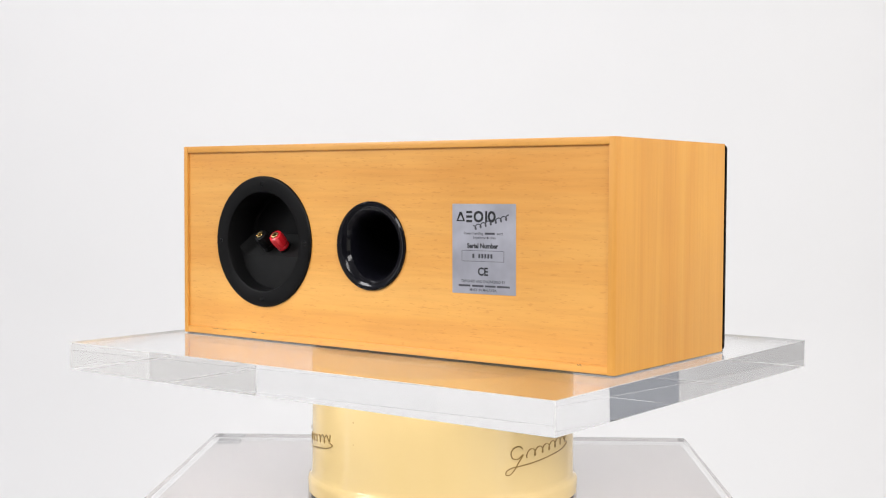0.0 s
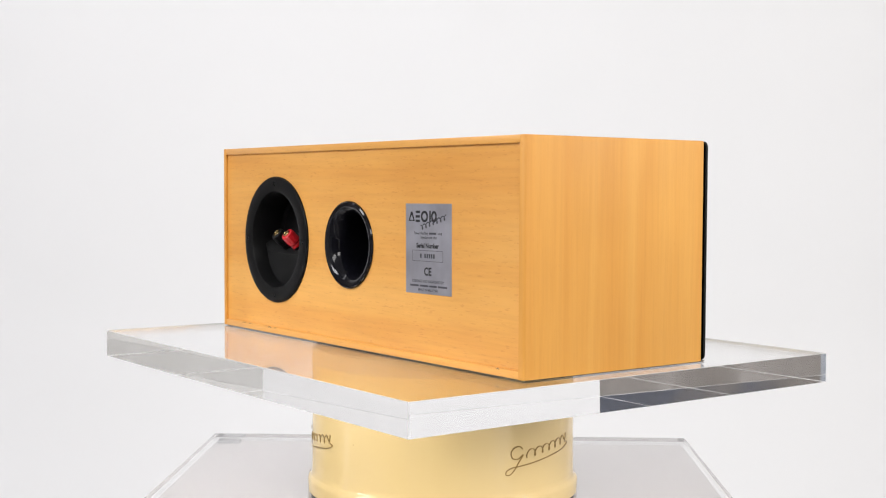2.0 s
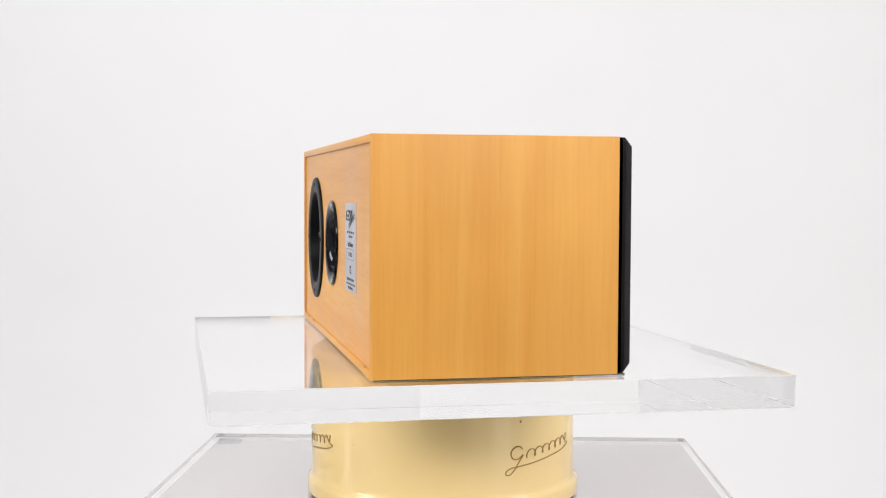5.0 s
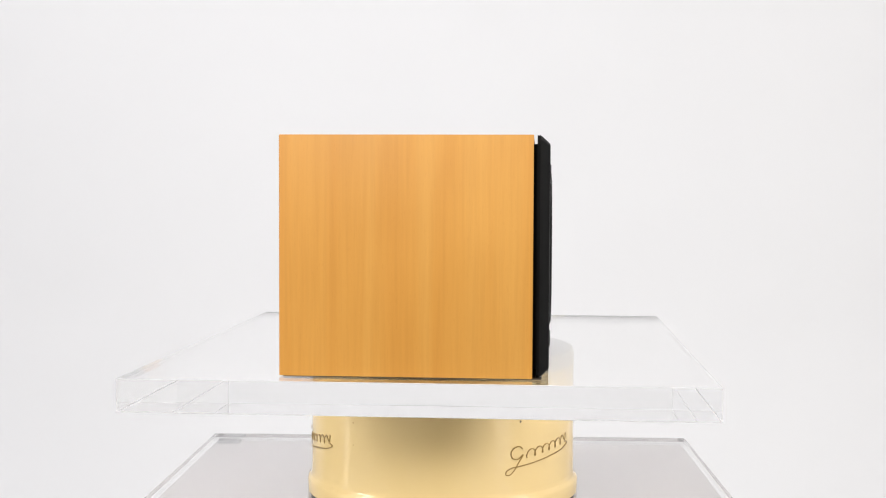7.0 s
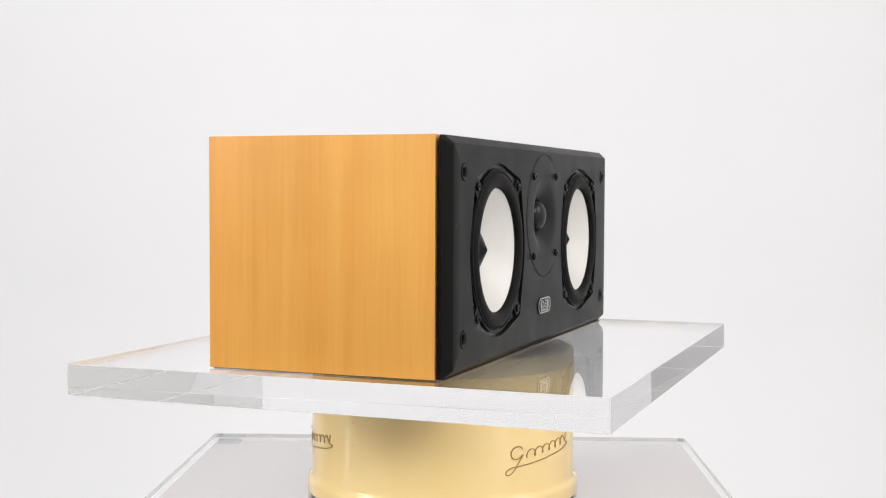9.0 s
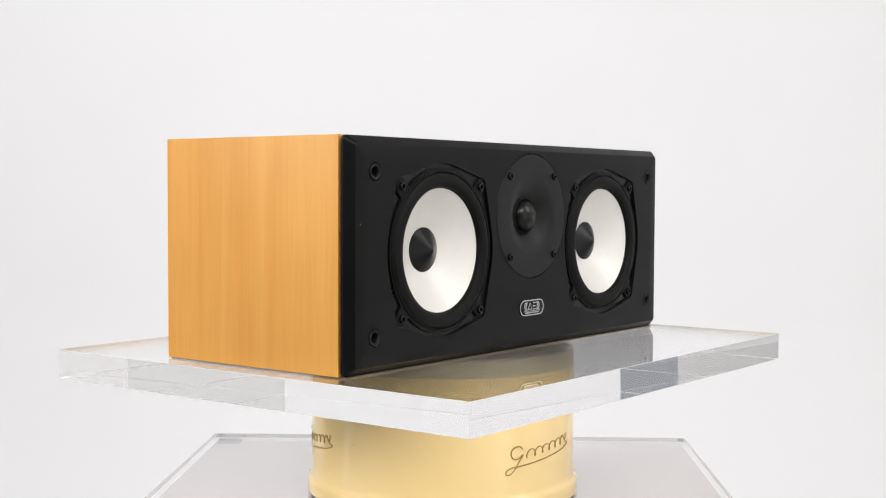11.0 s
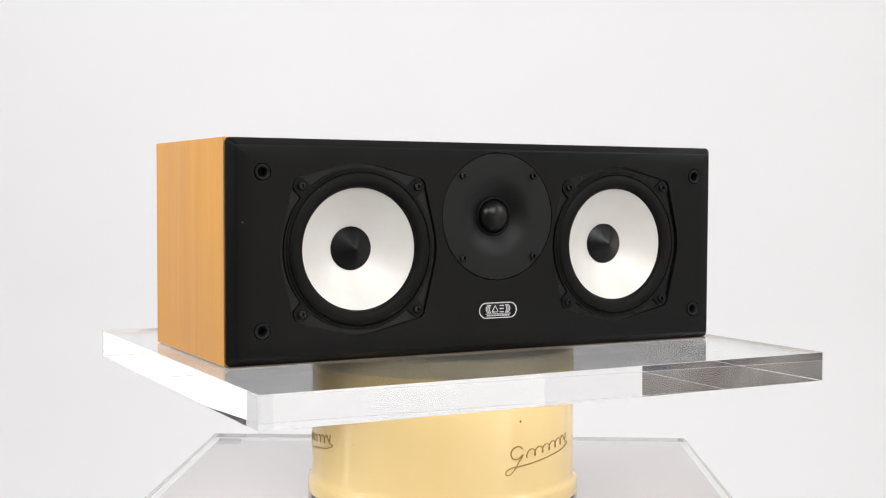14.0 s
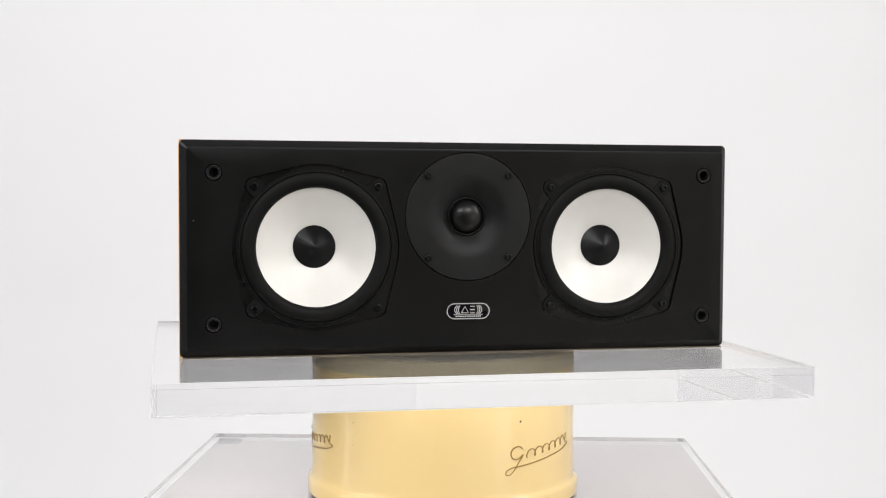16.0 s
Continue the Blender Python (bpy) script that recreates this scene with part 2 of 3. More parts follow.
def ribbon(points, normals, width, height):
    """A thin raised line along points, lying on the surface with those normals."""
    bm = bmesh.new()
    rows = []
    for i, (p, nrm) in enumerate(zip(points, normals)):
        d = (points[min(i + 1, len(points) - 1)] - points[max(i - 1, 0)]).normalized()
        side = d.cross(nrm).normalized() * width / 2
        rows.append([bm.verts.new(q) for q in (p - side - nrm * height, p - side + nrm * height, p + side + nrm * height, p + side - nrm * height)])
    for a, b in zip(rows, rows[1:]):
        for i in range(4):
            bm.faces.new((a[i], a[(i + 1) % 4], b[(i + 1) % 4], b[i]))
    bm.faces.new(rows[0])
    bm.faces.new(rows[-1])
    return bm


def lettering(name, text, size, m, mat, parent, bold=0.0, width=None, label=""):
    """Raised print in the built-in font, centred on m, its width fitted."""
    curve = bpy.data.curves.new(name, "FONT")
    curve.body, curve.size, curve.align_x, curve.align_y, curve.extrude, curve.offset = text, size, "CENTER", "CENTER", 0.00004, bold
    curve.resolution_u = 3
    temp = bpy.data.objects.new(name, curve)
    scene.collection.objects.link(temp)
    bpy.context.view_layer.update()
    mesh = bpy.data.meshes.new_from_object(temp.evaluated_get(bpy.context.evaluated_depsgraph_get()))
    bpy.data.objects.remove(temp)
    bpy.data.curves.remove(curve)
    if width:
        xs = [v.co.x for v in mesh.vertices]
        mesh.transform(Matrix.Diagonal((width / (max(xs) - min(xs)), 1, 1, 1)))
    mesh.transform(m)
    mesh.materials.clear()
    mesh.materials.append(mat)
    ob = new(name, mesh)
    ob.parent = parent
    return tagged(ob, label)


# ---- the studio ----
FLOOR_Z, CEILING_Z = -1.02, 1.95


def studio():
    """White coved backdrop with the walls, floor and ceiling that close the room."""
    bm = bmesh.new()
    back, start, r = 2.4, -0.5, 0.9
    line = [(start, FLOOR_Z)]
    for i in range(17):
        a = math.pi / 2 * i / 16
        line.append((back - r + r * math.sin(a), FLOOR_Z + r - r * math.cos(a)))
    line.append((back, CEILING_Z))
    rows = [[bm.verts.new((x, y, z)) for y, z in line] for x in (-2.6, 2.6)]
    for i in range(len(line) - 1):
        bm.faces.new((rows[0][i], rows[0][i + 1], rows[1][i + 1], rows[1][i]))
    ob = new("backdrop", finish(bm, "backdrop", 40))
    ob.data.materials.append(WHITE_WALL)
    tagged(ob, "seamless white painted backdrop curving into the floor", "backdrop", kind="structure")
    for name, bounds, mat, label in (
        ("wall_northwest", (-2.75, -2.6, 1.72, 2.4, FLOOR_Z, CEILING_Z), WHITE_WALL, "plain white painted studio wall"),
        ("wall_west", (-2.75, -2.6, 0.15, 1.72, FLOOR_Z, CEILING_Z), CURTAIN, "studio wall hung with mottled grey-brown cloth"),
        ("wall_west_2", (-2.75, -2.6, -1.0, 0.15, FLOOR_Z, CEILING_Z), BLUE_WALL, "plain blue-grey studio wall"),
        ("wall_southwest", (-2.75, -2.6, -3.2, -1.0, FLOOR_Z, CEILING_Z), PALE_WALL, "plain off-white studio wall"),
        ("wall_east", (2.6, 2.75, -3.2, 2.4, FLOOR_Z, CEILING_Z), SIDE_WALL, "plain white painted studio wall"),
        ("wall_south", (-1.3, 2.75, -3.35, -3.2, FLOOR_Z, CEILING_Z), DARK_WALL, "plain dark grey studio wall"),
        ("wall_south_2", (-2.75, -1.3, -3.35, -3.2, FLOOR_Z, CEILING_Z), SIDE_WALL, "plain white painted studio wall"),
        ("floor", (-2.75, 2.75, -3.35, 2.4, FLOOR_Z - 0.12, FLOOR_Z - 0.004), FLOOR_PAINT, "grey painted studio floor"),
        ("ceiling", (-2.75, 2.75, -3.35, 2.55, CEILING_Z, CEILING_Z + 0.12), CEILING_PAINT, "plain grey studio ceiling"),
    ):
        ob = new(name, finish(block(*bounds), name, 0))
        ob.data.materials.append(mat)
        tagged(ob, label, "ceiling" if name == "ceiling" else "floor" if name == "floor" else "wall", kind="structure")


studio()

# ---- stand: plinth, lower acrylic plate, cream pedestal ----
PLATE_Z = -0.134      # top of the lower plate
LOWER = pose(-0.0010, 0.0, 0, 0, 0, -1.75)


def plinth():
    ob = thing("plinth", "pale grey painted plinth under the clear plate", "plinth", m=pose(-0.0010, 0, FLOOR_Z, 0, 0, -1.75))
    top = PLATE_Z - 0.025 - 0.003 - FLOOR_Z
    part("body", block(-0.2565, 0.2565, -0.2255, 0.2395, 0.0, top, 0.002), PLINTH_PAINT, ob)
    for x, y in ((-1, 1), (-1, -1), (1, -1)):
        part("pad", block(x * 0.2405 - 0.012, x * 0.2405 + 0.012, 0.007 + y * 0.222 - 0.0075, 0.007 + y * 0.222 + 0.0075, top, top + 0.0029, 0.0006), PAD_GREY, ob, "grey rubber pad")
    return ob


def clear_plate(name, label, width, depth, thick, m):
    """A thick clear sheet with polished edges and fine frosted chamfers, its top at the pose m."""
    ob = new(name, finish(block(-width / 2, width / 2, -depth / 2, depth / 2, -thick, 0, 0.0002, 1), name, 0))
    ob.data.materials.append(ACRYLIC)
    ob.data.materials.append(FROSTED)
    for p in ob.data.polygons:
        p.material_index = 0 if max(abs(c) for c in p.normal) > 0.99 else 1
    ob.matrix_world = m
    ob.visible_shadow = False
    return tagged(ob, label, "acrylic plate", "clear plates")


plinth()
lower_plate = clear_plate("acrylic_plate", "clear acrylic base plate lying on the plinth", 0.518, 0.470, 0.025, LOWER @ pose(0, 0.007, PLATE_Z))


def pedestal():
    ob = thing("pedestal", "round cream enamelled pedestal with gold script marks", "pedestal", m=pose(0, 0, PLATE_Z))
    top = -0.0254 - PLATE_Z
    profile = [(0, 0.0016), (0.1212, 0.0016), (0.1222, 0.0026), (0.1224, 0.008), (0.1222, 0.0125), (0.1213, 0.0148), (0.1198, 0.0160), (0.1191, 0.0175),
               (0.1188, 0.021), (0.1185, 0.05), (0.1184, top - 0.0135), (0.0, top - 0.0135)]
    collar = [(0.0, top - 0.0135), (0.1183, top - 0.0135), (0.1182, top - 0.003)] + round_over(0.1182, top - 0.003, 0.1155, top, 5, False)[1:] + [(0.0, top)]
    part("drum", lathe(profile, 128), CREAM, ob)
    part("collar", lathe(collar, 128), COLLAR, ob, "dull olive-grey worn collar")
    part("base_ring", lathe([(0, 0.0), (0.1208, 0.0), (0.1208, 0.0017), (0, 0.0017)], 96), FELT, ob, "thin dark felt base ring")
    part("turning_pad", lathe([(0, top), (0.1145, top), (0.1145, top + 0.0007), (0, top + 0.0007)], 96), WORN, ob, "worn grey-brown metal turning disc")

    # flowing gold marks: a loop, a run of waves, a tall end stroke and an underline
    def on_drum(angle, z, turn):
        a = radians(angle + turn)
        n = Vector((math.sin(a), -math.cos(a), 0))
        return n * 0.1187 + Vector((0, 0, z - PLATE_Z)), n

    def stroke(name, pts, turn, width):
        dense = []
        for i in range(len(pts) - 1):
            p0, p1, p2, p3 = pts[max(i - 1, 0)], pts[i], pts[i + 1], pts[min(i + 2, len(pts) - 1)]
            for k in range(8):
                t = k / 8
                dense.append(tuple(0.5 * (2 * b + (c - a) * t + (2 * a - 5 * b + 4 * c - d) * t * t + (3 * b - a - 3 * c + d) * t ** 3)
                                   for a, b, c, d in zip(p0, p1, p2, p3)))
        dense.append(pts[-1])
        pairs = [on_drum(a, z, turn) for a, z in dense]
        return part(name, ribbon([p for p, _ in pairs], [n for _, n in pairs], width, 0.00025), GOLD_INK, ob, "gold printed script mark", 60)

    for a, z, r in ((33.2, -0.0555, 0.0011), (-20.0, -0.1180, 0.0006), (55.0, -0.1245, 0.0009)):
        p, n = on_drum(a, z, 0)
        m = Matrix.Translation(p + n * (0.0 if z > -0.115 else 0.0034)) @ n.to_track_quat("Z", "Y").to_matrix().to_4x4()
        part("chip", lathe([(0, 0.0), (r * 0.8, 0.0), (r, -0.0004)], 7, m), UNDERSIDE, ob, "small brown chip in the enamel")
    for turn in (0, -118.4):
        stroke("script_mark", [(34.2, -0.0785), (32.6, -0.0763), (30.2, -0.0772), (28.6, -0.0810), (29.4, -0.0858), (32.0, -0.0868),
                               (34.3, -0.0838), (34.2, -0.0850), (32.2, -0.0900), (30.4, -0.0953), (28.2, -0.0992), (26.3, -0.0990),
                               (26.6, -0.0960), (29.0, -0.0938), (32.0, -0.0932), (38.0, -0.0920), (46.0, -0.0900), (54.0, -0.0880), (60.0, -0.0863),
                               (63.5, -0.0846), (65.6, -0.0825), (64.6, -0.0812), (62.8, -0.0806)], turn, 0.0009)
        wave = []
        for i in range(45):
            ph = 2 * math.pi * i / 8
            a = 36.6 + 0.555 * i - 1.15 * math.sin(ph)
            wave.append((a, -0.0836 + 0.00022 * (a - 36) - 0.0033 * math.cos(ph)))
        wave += [(63.2, -0.0795), (64.0, -0.0735)]
        stroke("script_mark", wave, turn, 0.00085)
    return ob


pedestal()

# ---- turning plate and loudspeaker ----
upper_plate = clear_plate("acrylic_plate", "thick clear acrylic turning plate carrying the loudspeaker", 0.508, 0.4326, 0.0246, pose(-0.0016, 0.0011, 0))

W, D, H, Z0 = 0.4672, 0.1849, 0.1756, 0.0011
ZF = 0.0017            # height from which the drivers and fittings are set out
CX, CY = -0.0011, 0.0103
FRONT, REAR = CY - D / 2, CY + D / 2
WALL = 0.006           # visible edge thickness of the veneered carcass
NECK, BAFFLE_T, CHAMFER = 0.0026, 0.0094, 0.0068
FACE = FRONT - NECK - BAFFLE_T


def at_front(x, z, out=0.0):
    """Pose on the baffle: z outward, y up."""
    return Matrix.Translation((CX + x, FACE - out, ZF + z)) @ pose(0, 0, 0, 90, 0, 0)


def at_rear(x, z, out=0.0):
    """Pose on the rear panel: z outward, y up."""
    return Matrix.Translation((CX + x, REAR - 0.0022 + out, ZF + z)) @ pose(0, 0, 0, 90, 0, 180)


def screw(parent, m, r=0.0028):
    """Button-head screw with a socket."""
    profile = [(r, -0.001)] + round_over(r, 0.0012, r * 0.78, 0.0022, 4, False) + [(r * 0.56, 0.0022), (r * 0.50, 0.0004), (0, 0.0004)]
    part("screw", lathe(profile, 18, m), SCREW, parent, "black socket-head screw")


def flange_outline(x, z, grow=0.0):
    pts = circle(x, z, 0.0672 + grow, 96)
    for sx in (-1, 1):
        for sz in (-1, 1):
            pts += circle(x + sx * 0.0512, z + sz * 0.0508, 0.0044 + grow * 2.2, 20)
    return hull(pts)


def basket_outline(x, z):
    """Round flange with four screw ears."""
    out = []
    far = math.hypot(0.0503, 0.0499)
    for i in range(288):
        a = 2 * math.pi * i / 288
        r = 0.0648
        for k in range(4):
            b = math.atan2(0.0499, 0.0503) if k % 2 == 0 else math.pi - math.atan2(0.0499, 0.0503)
            b += math.pi * (k // 2)
            d = (a - b + math.pi) % (2 * math.pi) - math.pi
            if abs(math.sin(d)) * far < 0.0064 and abs(d) < 1:
                r = max(r, far * math.cos(d) + math.sqrt(0.0064 ** 2 - (far * math.sin(d)) ** 2))
        out.append((x + r * math.cos(a), z + r * math.sin(a)))
    return out


WOOFERS = ((-0.1242, 0.0879), (0.1243, 0.0879))
TWEETER = (0.0022, 0.1131)
SOCKETS = ((-0.2066, 0.1483), (0.2108, 0.1483), (0.2108, 0.0272), (-0.2070, 0.0264))


def carcass(spk):
    x0, x1, z0, z1 = CX - W / 2, CX + W / 2, Z0, Z0 + H
    e = 0.0007
    for sx in (-1, 1):
        a, b = (x0, x0 + WALL) if sx < 0 else (x1 - WALL, x1)
        bm = block(a, b, FRONT, REAR, z0, z1)
        outer = a if sx < 0 else b
        edges = [g for g in bm.edges if all(abs(v.co.x - outer) < 1e-6 and abs(v.co.y - REAR) < 1e-6 for v in g.verts)]
        bmesh.ops.bevel(bm, geom=edges, offset=0.0024, segments=5, affect="EDGES", profile=0.5)
        edges = [g for g in bm.edges if all(abs(v.co.z - z1) < 1e-6 for v in g.verts) and len(g.link_faces) == 2]
        bmesh.ops.bevel(bm, geom=edges, offset=0.0006, segments=2, affect="EDGES", profile=0.5)
        part("side_panel", bm, BEECH_UPRIGHT, spk)
    part("top_panel", block(x0 + WALL, x1 - WALL, FRONT, REAR, z1 - WALL, z1 - 0.00005, e), BEECH_LENGTH, spk)
    part("bottom_panel", block(x0 + WALL, x1 - WALL, FRONT, REAR, z0 + 0.00005, z0 + WALL, e), BEECH_LENGTH, spk)
    part("underside_sheet", block(x0 + 0.002, x1 - 0.002, FRONT - NECK - 0.004, REAR - 0.003, 0.0002, z0 + 0.00002), UNDERSIDE, spk, "brown felt sheet under the cabinet", 0)
    # rear panel, let in behind the edges, with openings for the cup and the port
    bm = bmesh.new()
    y = REAR - 0.0022
    outer = [(x0 + WALL, z0 + WALL), (x1 - WALL, z0 + WALL), (x1 - WALL, z1 - WALL), (x0 + WALL, z1 - WALL)]
    sheet(bm, outer, [circle(CX + 0.1285, ZF + 0.088, 0.050), circle(CX + 0.0015, ZF + 0.0878, 0.036)], y, -0.012)
    part("rear_panel", bm, BEECH_LENGTH, spk, smooth=0)
    # dark front frame behind the baffle, set in from the edges
    bm = bmesh.new()
    rows = []
    for inset, y in ((0.0065, FRONT + 0.012), (0.0065, FRONT - NECK - 0.0004), (0.0085, FRONT - NECK - 0.0004), (0.0085, FRONT + 0.012)):
        rows.append([bm.verts.new((a, y, b)) for a, b in ((x0 + inset, z0 + inset), (x1 - inset, z0 + inset), (x1 - inset, z1 - inset), (x0 + inset, z1 - inset))])
    for a, b in zip(rows, rows[1:] + rows[:1]):
        for i in range(4):
            bm.faces.new((a[i], a[(i + 1) % 4], b[(i + 1) % 4], b[i]))
    part("baffle_seal", bm, BLACK, spk, "black recessed seal behind the baffle", 0)


def baffle(spk):
    bm = bmesh.new()
    x0, x1, z0, z1 = CX - W / 2, CX + W / 2, Z0 + 0.0003, Z0 + H - 0.0003

    def rounded(inset, r):
        out = []
        for cx, cz, a0 in ((x1 - inset - r, z1 - inset - r, 0), (x0 + inset + r, z1 - inset - r, 90), (x0 + inset + r, z0 + inset + r, 180), (x1 - inset - r, z0 + inset + r, 270)):
            for i in range(7):
                a = radians(a0 + 15 * i)
                out.append((cx + r * math.cos(a), cz + r * math.sin(a)))
        return out
    holes = [flange_outline(CX + x, ZF + z, 0.0009) for x, z in WOOFERS]
    holes.append(circle(CX + TWEETER[0], ZF + TWEETER[1], 0.0537, 96))
    holes += [circle(CX + x, ZF + z, 0.0069, 32) for x, z in SOCKETS]
    last = sheet(bm, rounded(CHAMFER, 0.002), holes, FACE, 0.0026)
    back = FRONT - NECK
    for inset, r, y in ((CHAMFER - 0.0011, 0.0025, FACE + 0.0004), (0.0009, 0.0036, FACE + CHAMFER - 0.0010), (0.0, 0.004, FACE + CHAMFER + 0.0004), (0.0, 0.004, back)):
        ring = [bm.verts.new((x, y, z)) for x, z in rounded(inset, r)]
        for i in range(len(ring)):
            j = (i + 1) % len(ring)
            bm.faces.new((last[i], last[j], ring[j], ring[i]))
        last = ring
    front = part("baffle", bm, BAFFLE, spk, "black satin baffle with chamfered edges", 20)
    for x, z in WOOFERS:
        bm = bmesh.new()
        sheet(bm, flange_outline(CX + x, ZF + z, 0.0009), [circle(CX + x, ZF + z, 0.0632, 96)], FACE + 0.0026, 0.005)
        part("recess_floor", bm, RECESS, front, "glossy black floor of the woofer recess", 0)
    part("chip", lathe([(0, 0.0), (0.0006, 0.0), (0.0009, -0.0004)], 7, at_front(-0.2226, 0.110, 0.0001)), UNDERSIDE, front, "tiny pale chip in the paint")


def woofer(spk, x, z):
    frame_bm = bmesh.new()
    ring = basket_outline(CX + x, ZF + z)
    last = sheet(frame_bm, ring, [circle(CX + x, ZF + z, 0.0622, 96)], FACE + 0.0008, 0.006)
    low = [frame_bm.verts.new((v.co.x, FACE + 0.0027, v.co.z)) for v in last]
    for i in range(len(last)):
        j = (i + 1) % len(last)
        frame_bm.faces.new((last[i], last[j], low[j], low[i]))
    basket = part("woofer", frame_bm, BLACK, spk, "woofer with a white cone and black surround", 25)
    m = at_front(x, z)
    # trim ring and half-roll surround
    roll = [(0.0632, -0.004), (0.0632, -0.0004), (0.0626, 0.0003), (0.0616, 0.0004)]
    for i in range(0, 15):
        a = math.pi * i / 14
        roll.append((0.0555 + 0.0058 * math.cos(a), -0.0010 + 0.0030 * math.sin(a)))
    roll += [(0.0497, -0.0020), (0.0485, -0.0034), (0.0485, -0.006)]
    part("surround", lathe(roll, 96, m), RUBBER, basket, "black rubber half-roll surround")
    cone = []
    for i in range(15):
        k = i / 14
        r = 0.0496 + (0.0165 - 0.0496) * k
        cone.append((r, -0.0026 - 0.0180 * k ** 1.12 - 0.0018 * math.sin(math.pi * k)))
    part("cone", lathe(cone, 96, m), CONE, basket, "white coated woofer cone")
    cap = [(0.0178, -0.0215), (0.0177, -0.0196)] + [(0.0177 * (1 - k / 12) ** 0.95, -0.0196 + 0.0100 * k / 12) for k in range(1, 12)] + [(0.0, -0.0096)]
    tip = part("dust_cap", lathe(cap, 64), CAP_BLACK, basket, "pointed black spun-metal dust cap")
    tip.matrix_local = m
    for sx in (-1, 1):
        for sz in (-1, 1):
            screw(basket, at_front(x + sx * 0.0503, z + sz * 0.0499, -0.0010), 0.0032)


def tweeter(spk):
    m = at_front(*TWEETER)
    plate = [(0.0530, -0.006), (0.0532, -0.0003), (0.0526, 0.0004), (0.0490, 0.0006), (0.0370, 0.0004)]
    for i in range(1, 11):
        k = i / 10
        plate.append((0.0370 - 0.0210 * k, 0.0004 - 0.0085 * k ** 1.9))
    plate += [(0.0158, -0.0105), (0.0150, -0.0105), (0.0150, -0.0088), (0.0138, -0.0085)]
    face = part("tweeter", lathe(plate, 96, m), TWEETER_BLACK, spk, "round black dome tweeter")
    part("surround", lathe([(0.0166, -0.0088)] + [(0.0154 + 0.0013 * math.cos(math.pi * i / 6), -0.0086 + 0.0018 * math.sin(math.pi * i / 6)) for i in range(7)], 64, m), RUBBER, face)
    dome = [(0.0140 * math.cos(math.pi / 2 * i / 12), -0.0088 + 0.0098 * math.sin(math.pi / 2 * i / 12)) for i in range(13)]
    dome[-1] = (0.0, dome[-1][1])
    part("dome", lathe(dome, 64, m), DOME, face, "smooth black soft dome")
    for k in range(4):
        a = radians(47.5 + 90 * k - 2.2)
        screw(face, at_front(TWEETER[0] + 0.0482 * math.cos(a), TWEETER[1] + 0.0482 * math.sin(a), 0.0004), 0.0031)


def grille_sockets(spk):
    for x, z in SOCKETS:
        profile = [(0.0061, -0.004), (0.0062, 0.0001), (0.0059, 0.0007), (0.0054, 0.0008), (0.0049, 0.0004), (0.0042, 0.0003), (0.0037, -0.0004), (0.0036, -0.009), (0, -0.009)]
        part("grille_socket", lathe(profile, 32, at_front(x, z)), TWEETER_BLACK, spk, "black grille peg socket")


def badge(spk):
    x, z, y = CX + 0.0022, ZF + 0.0343, FACE

    def pill(w, h, n=12):
        out = []
        for cx, a0 in ((w / 2 - h / 2, -90), (-w / 2 + h / 2, 90)):
            for i in range(n + 1):
                a = radians(a0 + 180 * i / n)
                out.append((x + cx + h / 2 * math.cos(a), z + h / 2 * math.sin(a)))
        return out
    plate = part("badge", prism(pill(0.0376, 0.0142), y - 0.0008, y + 0.0008, 0.0003), GLOSS, spk, "small black oval badge with silver marks")
    # silver rim
    bm = bmesh.new()
    loops = []
    for w, h, d in ((0.0368, 0.0134, 0.0007), (0.0368, 0.0134, 0.0011), (0.0352, 0.0118, 0.0011), (0.0352, 0.0118, 0.0007)):
        loops.append([bm.verts.new((px, y - d, pz)) for px, pz in pill(w, h)])
    for a, b in zip(loops, loops[1:]):
        for i in range(len(a)):
            j = (i + 1) % len(a)
            bm.faces.new((a[i], a[j], b[j], b[i]))
    part("rim", bm, SILVER_LINE, plate, "silver rim line")
    out = Vector((0, -1, 0))
    for sx in (-1, 1):
        for k in range(3):
            pts = []
            for i in range(9):
                a = radians(-38 + 76 * i / 8)
                r = 0.0062 + 0.0016 * k
                pts.append(Vector((x + sx * (0.0022 + r * math.cos(a)), y - 0.0009, z + 0.0012 + 0.0056 * math.sin(a) / math.sin(radians(38)) * 0.62)))
            part("arc_mark", ribbon(pts, [out] * 9, 0.0007, 0.0001), SILVER_LINE, plate, smooth=0)
    zc = z + 0.0012
    peak = [Vector((x + px, y - 0.0009, zc + pz)) for px, pz in ((-0.0058, -0.0026), (-0.0028, 0.0028), (0.0002, -0.0026), (-0.0058, -0.0026))]
    part("peak_mark", ribbon(peak, [out] * 4, 0.0009, 0.0001), SILVER_LINE, plate, smooth=0)
    for dz in (-0.0027, 0.0, 0.0027):
        part("block_mark", block(x + 0.0016, x + 0.0056, y - 0.00105, y - 0.0007, zc + dz - 0.00045, zc + dz + 0.00045), SILVER_LINE, plate, smooth=0)
    part("bar_mark", block(x - 0.0125, x + 0.0125, y - 0.00105, y - 0.0007, z - 0.0031, z - 0.0027), SILVER_LINE, plate, smooth=0)
    for i in range(14):
        a = x - 0.0108 + i * 0.00158
        part("bar_mark", block(a, a + 0.0011, y - 0.00105, y - 0.0007, z - 0.0049, z - 0.0037), SILVER_LINE, plate, smooth=0)


